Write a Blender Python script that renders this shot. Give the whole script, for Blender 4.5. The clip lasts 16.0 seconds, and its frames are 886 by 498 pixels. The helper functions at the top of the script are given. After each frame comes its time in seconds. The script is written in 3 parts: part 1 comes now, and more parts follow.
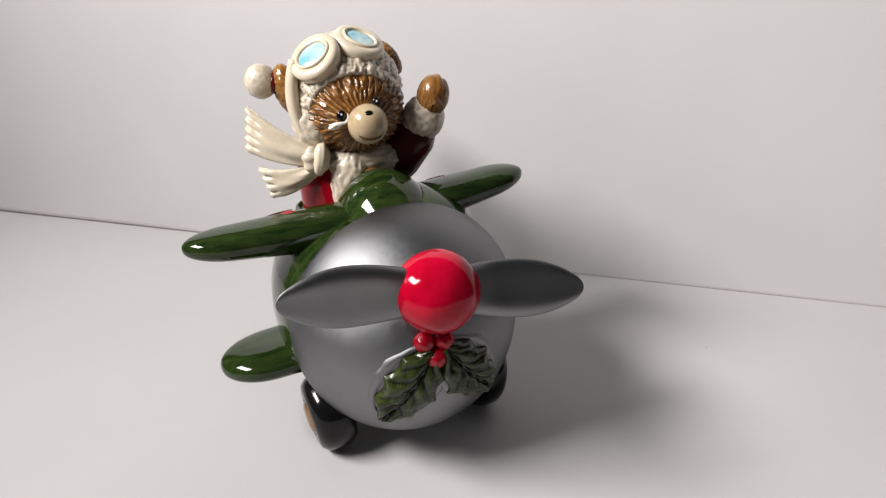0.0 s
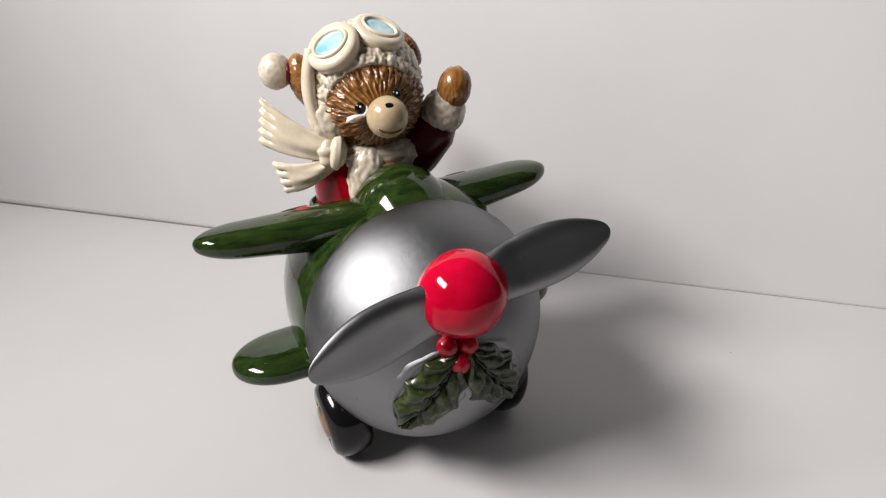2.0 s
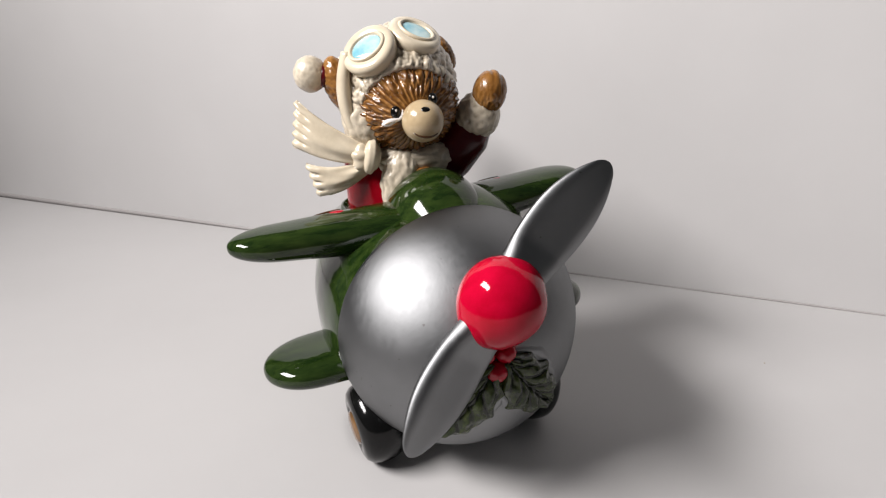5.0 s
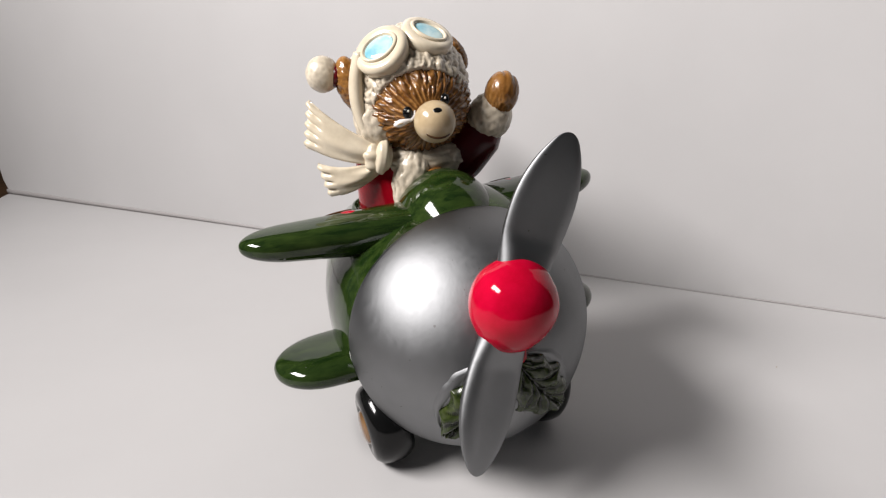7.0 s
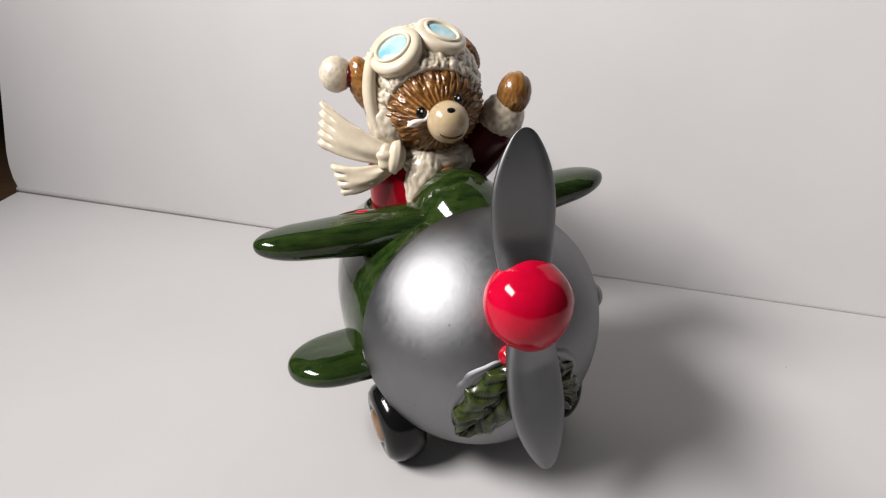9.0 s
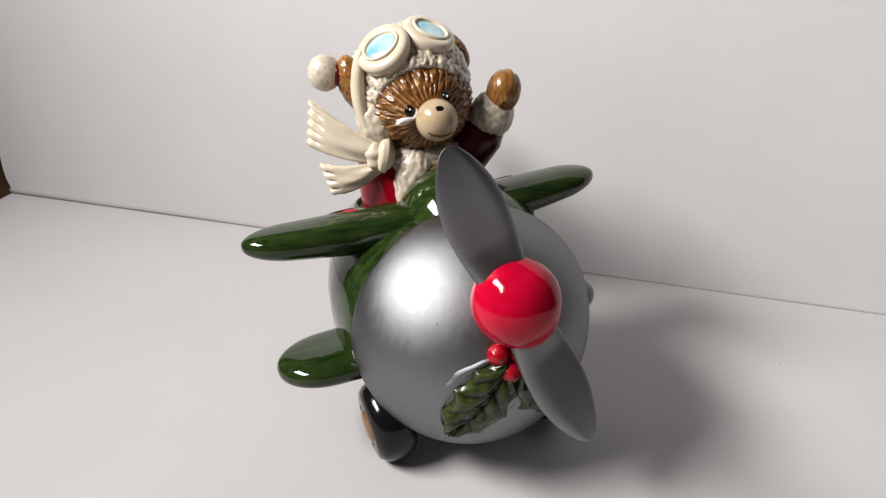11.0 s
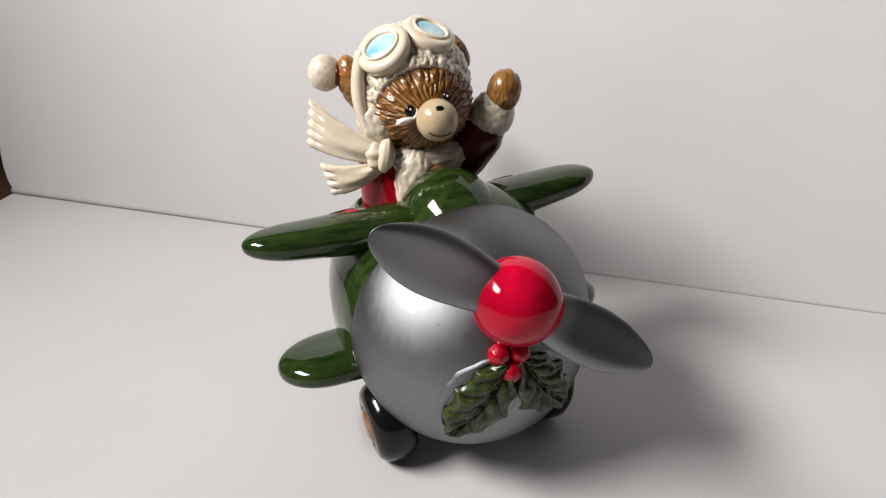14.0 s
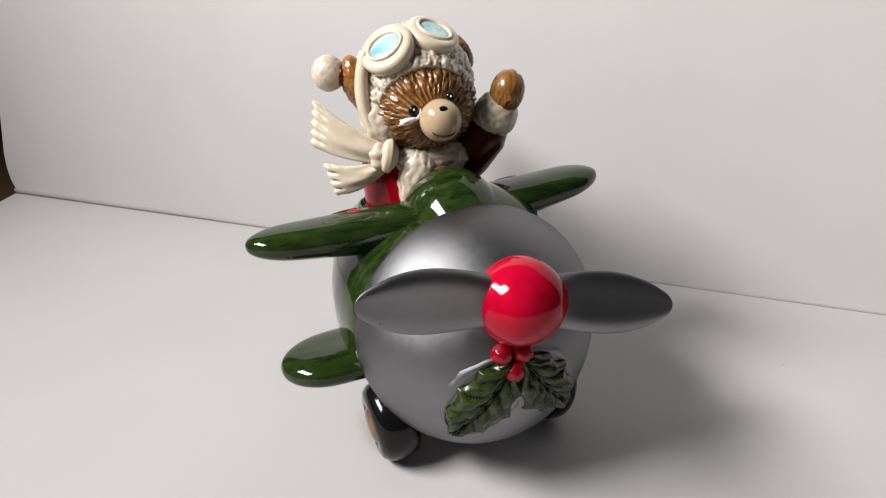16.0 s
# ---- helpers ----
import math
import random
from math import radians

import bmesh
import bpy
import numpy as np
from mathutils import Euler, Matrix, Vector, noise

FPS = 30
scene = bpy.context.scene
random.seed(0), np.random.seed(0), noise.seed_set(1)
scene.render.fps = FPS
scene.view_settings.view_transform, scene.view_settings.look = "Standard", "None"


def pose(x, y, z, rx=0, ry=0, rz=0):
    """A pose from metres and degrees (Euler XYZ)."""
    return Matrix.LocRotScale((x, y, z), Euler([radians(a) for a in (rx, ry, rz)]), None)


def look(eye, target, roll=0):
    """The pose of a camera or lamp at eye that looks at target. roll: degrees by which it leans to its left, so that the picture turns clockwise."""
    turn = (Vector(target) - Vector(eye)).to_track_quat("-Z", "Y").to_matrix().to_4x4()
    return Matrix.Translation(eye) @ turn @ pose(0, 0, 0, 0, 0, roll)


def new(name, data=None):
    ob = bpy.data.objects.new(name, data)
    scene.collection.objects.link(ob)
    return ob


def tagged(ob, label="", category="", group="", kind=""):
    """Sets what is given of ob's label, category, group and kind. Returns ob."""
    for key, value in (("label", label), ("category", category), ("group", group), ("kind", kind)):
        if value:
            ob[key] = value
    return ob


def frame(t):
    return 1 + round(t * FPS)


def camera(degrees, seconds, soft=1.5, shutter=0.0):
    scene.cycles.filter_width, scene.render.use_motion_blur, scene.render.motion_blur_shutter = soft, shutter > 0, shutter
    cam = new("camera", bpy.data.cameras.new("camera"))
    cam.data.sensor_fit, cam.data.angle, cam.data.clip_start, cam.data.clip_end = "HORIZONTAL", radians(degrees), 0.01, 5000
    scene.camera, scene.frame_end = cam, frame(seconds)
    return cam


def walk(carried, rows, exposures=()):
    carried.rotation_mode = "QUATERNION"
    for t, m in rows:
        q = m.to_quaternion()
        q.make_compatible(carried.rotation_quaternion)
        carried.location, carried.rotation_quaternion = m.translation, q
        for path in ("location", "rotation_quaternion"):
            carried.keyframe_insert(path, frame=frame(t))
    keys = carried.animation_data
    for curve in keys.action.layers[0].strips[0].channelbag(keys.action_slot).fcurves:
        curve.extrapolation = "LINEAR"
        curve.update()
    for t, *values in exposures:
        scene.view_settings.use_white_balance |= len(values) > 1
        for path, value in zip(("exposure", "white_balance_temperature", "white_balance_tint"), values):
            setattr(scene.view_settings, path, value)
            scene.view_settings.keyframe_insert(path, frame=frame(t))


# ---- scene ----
cam = camera(66.0, 16.0, soft=1.2)
PATH = [
    (0, (-0.06828, -0.23948, 0.17169), (0.06014, 0.11395, 0.03533), -1.14),
    (0.5, (-0.06697, -0.23179, 0.16880), (0.06265, 0.12139, 0.03292), -0.95),
    (1, (-0.07005, -0.22869, 0.16781), (0.06026, 0.12432, 0.03213), -0.70),
    (1.5, (-0.07161, -0.22726, 0.16767), (0.05918, 0.12526, 0.03120), -0.43),
    (2, (-0.07191, -0.22641, 0.16896), (0.05568, 0.12654, 0.03058), -0.54),
    (2.5, (-0.07388, -0.22523, 0.16946), (0.05259, 0.12821, 0.03129), -0.54),
    (3, (-0.07282, -0.22495, 0.17047), (0.05001, 0.12941, 0.03141), -0.66),
    (3.5, (-0.07543, -0.22339, 0.17121), (0.04822, 0.13036, 0.03131), -0.44),
    (4, (-0.07775, -0.22213, 0.16922), (0.04481, 0.13306, 0.03204), -0.39),
    (6.5, (-0.07807, -0.22070, 0.17035), (0.03738, 0.13644, 0.03208), -0.12),
    (7, (-0.07863, -0.22047, 0.16988), (0.03597, 0.13724, 0.03235), -0.08),
    (7.5, (-0.07923, -0.22082, 0.17080), (0.03513, 0.13668, 0.03253), -0.05),
    (8, (-0.07937, -0.22091, 0.17079), (0.03395, 0.13693, 0.03255), -0.09),
    (8.5, (-0.08201, -0.22074, 0.17102), (0.03167, 0.13689, 0.03254), 0.03),
    (9, (-0.08253, -0.22050, 0.17056), (0.03022, 0.13757, 0.03245), 0.00),
    (11.5, (-0.07810, -0.22050, 0.17009), (0.03537, 0.13707, 0.03129), -0.36),
    (12, (-0.07801, -0.22046, 0.17023), (0.03536, 0.13706, 0.03122), -0.39),
    (12.5, (-0.07767, -0.22016, 0.17048), (0.03521, 0.13734, 0.03103), -0.44),
    (13, (-0.07835, -0.22040, 0.17010), (0.03454, 0.13734, 0.03128), -0.39),
    (13.5, (-0.07830, -0.22038, 0.17018), (0.03412, 0.13747, 0.03123), -0.43),
    (14, (-0.07832, -0.22039, 0.17021), (0.03410, 0.13744, 0.03122), -0.44),
    (14.5, (-0.07878, -0.22044, 0.16992), (0.03414, 0.13740, 0.03137), -0.40),
    (15, (-0.07865, -0.22059, 0.17007), (0.03406, 0.13730, 0.03146), -0.37),
    (15.5, (-0.07871, -0.22036, 0.17026), (0.03367, 0.13749, 0.03127), -0.43),
    (16, (-0.07919, -0.22079, 0.17003), (0.03260, 0.13746, 0.03160), -0.34),
]
walk(cam, [(t, look(eye, target, roll)) for t, eye, target, roll in PATH])

# ---- light ----
world = bpy.data.worlds.new("room_light")
scene.world = world
world.use_nodes = True
world.node_tree.nodes["Background"].inputs["Color"].default_value = (0.86, 0.93, 1.0, 1)
world.node_tree.nodes["Background"].inputs["Strength"].default_value = 0.05

KEY_EYE = (-0.82, -0.08, 0.83)
key_data = bpy.data.lights.new("softbox", "AREA")
key_data.shape, key_data.size, key_data.size_y = "RECTANGLE", 0.62, 0.25
key_data.energy, key_data.color = 15.0, (1.0, 0.960, 0.948)
key_data.spread = radians(118)
key = new("softbox", key_data)
key.matrix_world = look(KEY_EYE, (0.80, -0.14, 0.26))
scene.view_settings.exposure = 0.0


# ---- materials ----
def node_mat(name):
    m = bpy.data.materials.new(name)
    m.use_nodes = True
    nt = m.node_tree
    return m, nt, nt.nodes["Principled BSDF"]


def tex_noise(nt, scale, detail=4.0, rough=0.55, stretch=None):
    co = nt.nodes.new("ShaderNodeTexCoord")
    n = nt.nodes.new("ShaderNodeTexNoise")
    n.inputs["Scale"].default_value, n.inputs["Detail"].default_value, n.inputs["Roughness"].default_value = scale, detail, rough
    if stretch:
        mp = nt.nodes.new("ShaderNodeMapping")
        mp.inputs["Scale"].default_value = stretch
        nt.links.new(co.outputs["Object"], mp.inputs["Vector"])
        nt.links.new(mp.outputs["Vector"], n.inputs["Vector"])
    else:
        nt.links.new(co.outputs["Object"], n.inputs["Vector"])
    return n


def ramp(nt, source, stops):
    r = nt.nodes.new("ShaderNodeValToRGB")
    el = r.color_ramp.elements
    while len(el) < len(stops):
        el.new(0.5)
    for e, (p, c) in zip(el, stops):
        e.position, e.color = p, (*c, 1)
    nt.links.new(source, r.inputs["Fac"])
    return r.outputs["Color"]


def mix(nt, a, b, fac, mode="MIX"):
    n = nt.nodes.new("ShaderNodeMix")
    n.data_type, n.blend_type = "RGBA", mode
    for sock, v in ((n.inputs["A"], a), (n.inputs["B"], b)):
        if isinstance(v, tuple):
            sock.default_value = (*v, 1)
        else:
            nt.links.new(v, sock)
    if isinstance(fac, float):
        n.inputs["Factor"].default_value = fac
    else:
        nt.links.new(fac, n.inputs["Factor"])
    return n.outputs["Result"]


def bump(nt, bsdf, height, strength, distance):
    b = nt.nodes.new("ShaderNodeBump")
    b.inputs["Strength"].default_value, b.inputs["Distance"].default_value = strength, distance
    nt.links.new(height, b.inputs["Height"])
    nt.links.new(b.outputs["Normal"], bsdf.inputs["Normal"])


def glaze(name, dark, light, scale=140.0, stretch=None, rough=0.08, bumpy=0.08, pits=None, coat=0.6, spec=0.5):
    """Fired glaze over brushed pigment; pits: colour mixed into the grooves."""
    m, nt, p = node_mat(name)
    n = tex_noise(nt, scale, 5.0, 0.6, stretch)
    big = tex_noise(nt, scale * 0.2, 3.0)
    col = ramp(nt, n.outputs["Fac"], [(0.34, dark), (0.66, light)])
    col = mix(nt, col, dark, ramp(nt, big.outputs["Fac"], [(0.45, (0, 0, 0)), (0.75, (0.5, 0.5, 0.5))]))
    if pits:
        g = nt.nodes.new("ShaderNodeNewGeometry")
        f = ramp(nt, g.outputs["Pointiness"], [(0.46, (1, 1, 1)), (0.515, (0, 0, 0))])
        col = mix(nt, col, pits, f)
    nt.links.new(col, p.inputs["Base Color"])
    p.inputs["Roughness"].default_value, p.inputs["Specular IOR Level"].default_value = rough, spec
    p.inputs["Coat Weight"].default_value, p.inputs["Coat Roughness"].default_value = coat, 0.04
    bump(nt, p, big.outputs["Fac"], bumpy, 0.002)
    return m


def silver_paint(name):
    """Brushed aluminium paint: broad soft sheen, faint brush marks, a few hairline scratches and dark pits."""
    m, nt, p = node_mat(name)
    streak = tex_noise(nt, 420.0, 5.0, 0.65, (1.0, 1.0, 0.45))
    cloud = tex_noise(nt, 45.0, 3.0)
    tone = ramp(nt, cloud.outputs["Fac"], [(0.3, (0.222, 0.226, 0.231)), (0.7, (0.256, 0.260, 0.266))])
    pit = ramp(nt, tex_noise(nt, 520.0, 2.0, 0.5).outputs["Fac"], [(0.74, (0, 0, 0)), (0.77, (0.6, 0.6, 0.6))])
    tone = mix(nt, tone, (0.10, 0.09, 0.085), pit)
    scratch = tex_noise(nt, 130.0, 1.0, 0.4, (1.0, 0.5, 0.35))
    hair = ramp(nt, scratch.outputs["Fac"], [(0.494, (0, 0, 0)), (0.5, (1, 1, 1)), (0.506, (0, 0, 0))])
    patch = ramp(nt, tex_noise(nt, 75.0, 2.0).outputs["Fac"], [(0.65, (0, 0, 0)), (0.74, (1, 1, 1))])
    lines = mix(nt, (0.0, 0.0, 0.0), hair, patch)
    height = mix(nt, streak.outputs["Fac"], (0.0, 0.0, 0.0), lines)
    layers = []
    for kind, low, high in (("BECKMANN", 0.53, 0.57), ("GGX", 0.50, 0.56)):
        sheen = nt.nodes.new("ShaderNodeBsdfAnisotropic")
        sheen.distribution = kind
        nt.links.new(tone, sheen.inputs["Color"])
        nt.links.new(ramp(nt, streak.outputs["Fac"], [(0.3, (low,) * 3), (0.7, (high,) * 3)]), sheen.inputs["Roughness"])
        bump(nt, sheen, height, 0.11, 0.0005)
        layers.append(sheen.outputs["BSDF"])
    both = nt.nodes.new("ShaderNodeMixShader")
    both.inputs["Fac"].default_value = 0.15
    nt.links.new(layers[0], both.inputs[1])
    nt.links.new(layers[1], both.inputs[2])
    nt.nodes.remove(p)
    nt.links.new(both.outputs["Shader"], nt.nodes["Material Output"].inputs["Surface"])
    return m


def board(name, colour):
    m, nt, p = node_mat(name)
    n = tex_noise(nt, 9.0, 4.0)
    nt.links.new(ramp(nt, n.outputs["Fac"], [(0.3, tuple(c * 0.95 for c in colour)), (0.7, colour)]), p.inputs["Base Color"])
    p.inputs["Roughness"].default_value = 0.55
    p.inputs["Specular IOR Level"].default_value = 0.3
    bump(nt, p, tex_noise(nt, 900.0, 3.0).outputs["Fac"], 0.06, 0.0004)
    return m


GREEN = glaze("green_glaze", (0.006, 0.016, 0.003), (0.026, 0.045, 0.009), 330.0, (0.22, 1.0, 1.0), 0.07, 0.12, None, 0.05, 0.42)
BERRY = glaze("berry_glaze", (0.27, 0.001, 0.008), (0.38, 0.002, 0.015), 90.0, None, 0.20, 0.05, None, 0.0, 0.4)
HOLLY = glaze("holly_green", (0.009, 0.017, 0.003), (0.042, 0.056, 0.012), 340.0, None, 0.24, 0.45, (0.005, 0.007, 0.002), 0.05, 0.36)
SILVER = silver_paint("silver_paint")
RED = glaze("red_glaze", (0.36, 0.001, 0.015), (0.48, 0.002, 0.027), 90.0, None, 0.07, 0.06, None, 0.0, 0.27)
MOUTH = glaze("brown_line_glaze", (0.06, 0.025, 0.01), (0.09, 0.04, 0.015), 90.0)
# maroon of the cap band; on the sleeve, jacket red with shade painted in
MAROON_SHADE = glaze("maroon_shade_glaze", (0.065, 0.002, 0.004), (0.095, 0.003, 0.006), 90.0, None, 0.26, 0.05, None, 0.0, 0.35)
DARK_RED = glaze("dark_red_glaze", (0.20, 0.001, 0.006), (0.27, 0.002, 0.010), 90.0, None, 0.10, 0.05, None, 0.0, 0.25)
CREAM = glaze("cream_glaze", (0.56, 0.48, 0.355), (0.69, 0.605, 0.465), 120.0, None, 0.22, 0.08, None, 0.3)
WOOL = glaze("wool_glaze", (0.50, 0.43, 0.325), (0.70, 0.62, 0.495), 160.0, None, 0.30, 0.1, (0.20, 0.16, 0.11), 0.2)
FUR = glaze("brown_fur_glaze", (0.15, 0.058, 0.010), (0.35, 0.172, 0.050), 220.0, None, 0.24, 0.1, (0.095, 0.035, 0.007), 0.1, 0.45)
MUZZLE = glaze("tan_glaze", (0.35, 0.26, 0.145), (0.49, 0.375, 0.23), 100.0, None, 0.20, 0.05, None, 0.2)
BLACK = glaze("black_glaze", (0.003, 0.003, 0.003), (0.006, 0.006, 0.006), 60.0, None, 0.12, 0.04, None, 0.0, 0.32)
WHITE = glaze("white_glaze", (0.8, 0.76, 0.72), (0.85, 0.82, 0.78), 80.0, None, 0.1, 0.03)
BLUE = glaze("blue_lens_glaze", (0.10, 0.36, 0.46), (0.58, 0.72, 0.71), 85.0, None, 0.08, 0.03, None, 0.2)
TAN = glaze("tan_hub_glaze", (0.13, 0.066, 0.027), (0.20, 0.11, 0.048), 120.0, None, 0.15, 0.05)
FLOOR_BOARD = board("white_floor_card", (0.50, 0.490, 0.487))
WALL_BOARD = board("white_wall_card", (0.50, 0.490, 0.487))
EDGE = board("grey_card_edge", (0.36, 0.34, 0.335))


def wood_mat():
    m, nt, p = node_mat("dark_wood")
    n = tex_noise(nt, 14.0, 6.0, 0.6, (1.0, 8.0, 8.0))
    nt.links.new(ramp(nt, n.outputs["Fac"], [(0.3, (0.030, 0.016, 0.008)), (0.7, (0.085, 0.045, 0.020))]), p.inputs["Base Color"])
    p.inputs["Roughness"].default_value = 0.5
    return m


WOOD = wood_mat()


# ---- mesh helpers ----
def part(name, bm, material, parent=None, label=""):
    me = bpy.data.meshes.new(name)
    bmesh.ops.recalc_face_normals(bm, faces=bm.faces[:])
    bm.to_mesh(me)
    bm.free()
    for f in me.polygons:
        f.use_smooth = True
    me.materials.append(material)
    ob = new(name, me)
    if parent:
        ob.parent = parent
    if label:
        ob["label"] = label
    return ob


def frame_on(normal, up=(0, 0, 1)):
    """A turn whose z lies along normal."""
    z = Vector(normal).normalized()
    x = Vector(up).cross(z)
    x = x.normalized() if x.length > 1e-5 else Vector((1, 0, 0))
    return Matrix((x, z.cross(x), z)).transposed().to_4x4()


def blob(centre, radii, turn=None, level=4, shape=None, bm=None):
    """An ellipsoid; shape(direction) gives a relative swelling."""
    out = bm or bmesh.new()
    made = bmesh.ops.create_icosphere(out, subdivisions=level, radius=1.0)["verts"]
    m = Matrix.Translation(centre) @ (turn or Matrix.Identity(4)) @ Matrix.Diagonal((*radii, 1))
    for v in made:
        d = v.co.normalized()
        v.co = m @ (d * (1.0 + (shape(d) if shape else 0.0)))
    return out


def rings(loops, close_ends=True, bm=None):
    """Skin over rings of points."""
    bm = bm or bmesh.new()
    rows = [[bm.verts.new(p) for p in loop] for loop in loops]
    n = len(rows[0])
    for a, b in zip(rows, rows[1:]):
        for i in range(n):
            bm.faces.new((a[i], a[(i + 1) % n], b[(i + 1) % n], b[i]))
    if close_ends:
        bm.faces.new(rows[0])
        bm.faces.new(rows[-1])
    return bm


def lathe(profile, m, n=48):
    """Turn (radius, height) pairs about z, then place by m."""
    return rings([[m @ Vector((r * math.cos(2 * math.pi * i / n), r * math.sin(2 * math.pi * i / n), h)) for i in range(n)] for r, h in profile])


def tube(points, radii, n=20, bm=None):
    pts = [Vector(p) for p in points]
    loops = []
    for i, p in enumerate(pts):
        d = (pts[min(i + 1, len(pts) - 1)] - pts[max(i - 1, 0)]).normalized()
        f = frame_on(d)
        loops.append([p + f @ Vector((radii[i] * math.cos(2 * math.pi * k / n), radii[i] * math.sin(2 * math.pi * k / n), 0)) for k in range(n)])
    return rings(loops, True, bm)


def wool(amount, scale):
    return lambda d: amount * (noise.noise(d * scale) + 0.6 * noise.noise(d * scale * 2.1 + Vector((3, 1, 7))))


# ---- setting: two white cards on a dark wooden table ----
def slab(name, corners, thick, material, label, category):
    """A flat card from four corners, thickened against its normal."""
    bm = bmesh.new()
    c = [Vector(p) for p in corners]
    nrm = (c[1] - c[0]).cross(c[3] - c[0]).normalized()
    top = [bm.verts.new(p) for p in c]
    low = [bm.verts.new(p - nrm * thick) for p in c]
    bm.faces.new(top)
    bm.faces.new(low[::-1])
    for i in range(4):
        bm.faces.new((top[i], top[(i + 1) % 4], low[(i + 1) % 4], low[i]))
    ob = part(name, bm, material)
    for f in ob.data.polygons:
        f.use_smooth = False
    return tagged(ob, label, category, kind="structure")


SEAM_A, SEAM_DIR = Vector((-0.277, 0.493, 0.0)), Vector((0.767, -0.642, 0.0))
OUT = Vector((-0.642, -0.767, 0.0))


def seam(s, out=0.0, z=0.0):
    return SEAM_A + SEAM_DIR * s + OUT * out + Vector((0, 0, z))


slab("floor", [seam(0, -0.002), Vector((-0.42, -0.17, 0)), Vector((0.25, -0.42, 0)), seam(0.86, -0.002)], 0.004, FLOOR_BOARD, "white matte card lying flat on a dark wooden table", "floor")


def back_card():
    """The upright card, its foot rounded, its free edge curled away."""
    bm = bmesh.new()
    rows = []
    for i in range(66):
        s = 0.0 + 0.86 * (i / 65) ** 1.5
        row = []
        for z in [0.0004 + 0.0125 * k for k in range(38)]:
            out = 0.0004 * math.sin(s * 7 + z * 5) * min(1, z * 6)
            curl = (0.008 * max(0, 1 - z / 0.025) ** 2 - 0.002 + 0.19 * max(0, z - 0.035)) * max(0, 1 - s / 0.30)
            row.append(seam(s + curl, 0.001 + out, z))
        rows.append(row)
    grid = [[bm.verts.new(p) for p in r] for r in rows]
    for a, b in zip(grid, grid[1:]):
        for k in range(len(a) - 1):
            bm.faces.new((a[k], a[k + 1], b[k + 1], b[k]))
    ob = part("wall_back", bm, WALL_BOARD)
    for f in ob.data.polygons:
        f.use_smooth = False
    mod = ob.modifiers.new("thickness", "SOLIDIFY")
    mod.thickness, mod.offset = 0.003, 0.0
    return tagged(ob, "white matte card standing upright as a backdrop", "wall", kind="structure")


back_card()


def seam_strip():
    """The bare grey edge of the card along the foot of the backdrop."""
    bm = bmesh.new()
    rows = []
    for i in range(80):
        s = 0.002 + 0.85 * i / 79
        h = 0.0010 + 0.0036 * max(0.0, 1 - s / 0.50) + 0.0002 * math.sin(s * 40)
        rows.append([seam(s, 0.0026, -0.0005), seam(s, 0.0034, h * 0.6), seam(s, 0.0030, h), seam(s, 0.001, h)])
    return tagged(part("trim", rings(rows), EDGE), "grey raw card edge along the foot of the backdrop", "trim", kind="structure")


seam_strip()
slab("table_top", [(-1.2, -0.8, -0.006), (1.0, -0.8, -0.006), (1.0, 1.2, -0.006), (-1.2, 1.2, -0.006)], 0.03, WOOD, "dark brown wooden table top", "table")
slab("wall_room", [seam(-1.0, -0.35, -0.006), seam(1.6, -0.35, -0.006), seam(1.6, -0.35, 1.2), seam(-1.0, -0.35, 1.2)][::-1], 0.05, WOOD, "dark brown wooden panel beyond the card", "wall")

# ---- the ceramic aeroplane with its bear pilot ----
BALL, BALL_R = Vector((0.0005, 0.0, 0.0535)), 0.0444
plane = tagged(new("airplane_figurine"), "glossy ceramic toy biplane with a waving bear pilot, on white card", "figurine")
plane.empty_display_size = 0.02
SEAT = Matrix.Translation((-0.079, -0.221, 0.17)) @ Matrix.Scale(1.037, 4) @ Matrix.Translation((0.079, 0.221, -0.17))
BANK = Matrix.Translation(BALL) @ pose(0, 0, 0, 0, -5.5, 4) @ Matrix.Translation(-BALL)


def swell(p):
    """The cast body bulges up and out on one shoulder."""
    d = p - BALL
    q = d.normalized().dot(Vector((0.74, 0.05, 0.67)))
    return p + d * (0.085 * max(0.0, q) ** 3 * max(0.0, 1 - max(0.0, d.y) / 0.06))


def fuselage():
    prof = [(0.030, 0.001), (0.0405, 0.0012), (0.0432, 0.0022), (0.0444, 0.005), (0.0449, 0.010), (0.0452, 0.020), (0.0446, 0.034),
            (0.0418, 0.052), (0.0375, 0.070), (0.0320, 0.088), (0.0255, 0.108), (0.0190, 0.126), (0.0130, 0.142), (0.0080, 0.152), (0.003, 0.157)]
    m = BANK @ Matrix.Translation(BALL) @ pose(0, 0, 0, -90)
    bm = lathe(prof, m, 64)
    for v in bm.verts:
        if v.co.z > BALL.z:
            v.co.z = BALL.z + (v.co.z - BALL.z) * 0.86
        v.co = swell(v.co)
    part("fuselage", bm, GREEN, plane, "dark green glazed rounded body")


def nose():
    m = BANK @ Matrix.Translation(BALL) @ pose(0, 0, 0, 90)
    prof = [(BALL_R * math.cos(a), BALL_R * math.sin(a)) for a in [radians(-4 + 94 * k / 40) for k in range(40)]] + [(0.0008, BALL_R)]
    bm = lathe(prof, m, 96)
    for v in bm.verts:
        v.co = swell(v.co)
    part("nose_cowl", bm, SILVER, plane, "satin silver painted round nose with fine scratches")


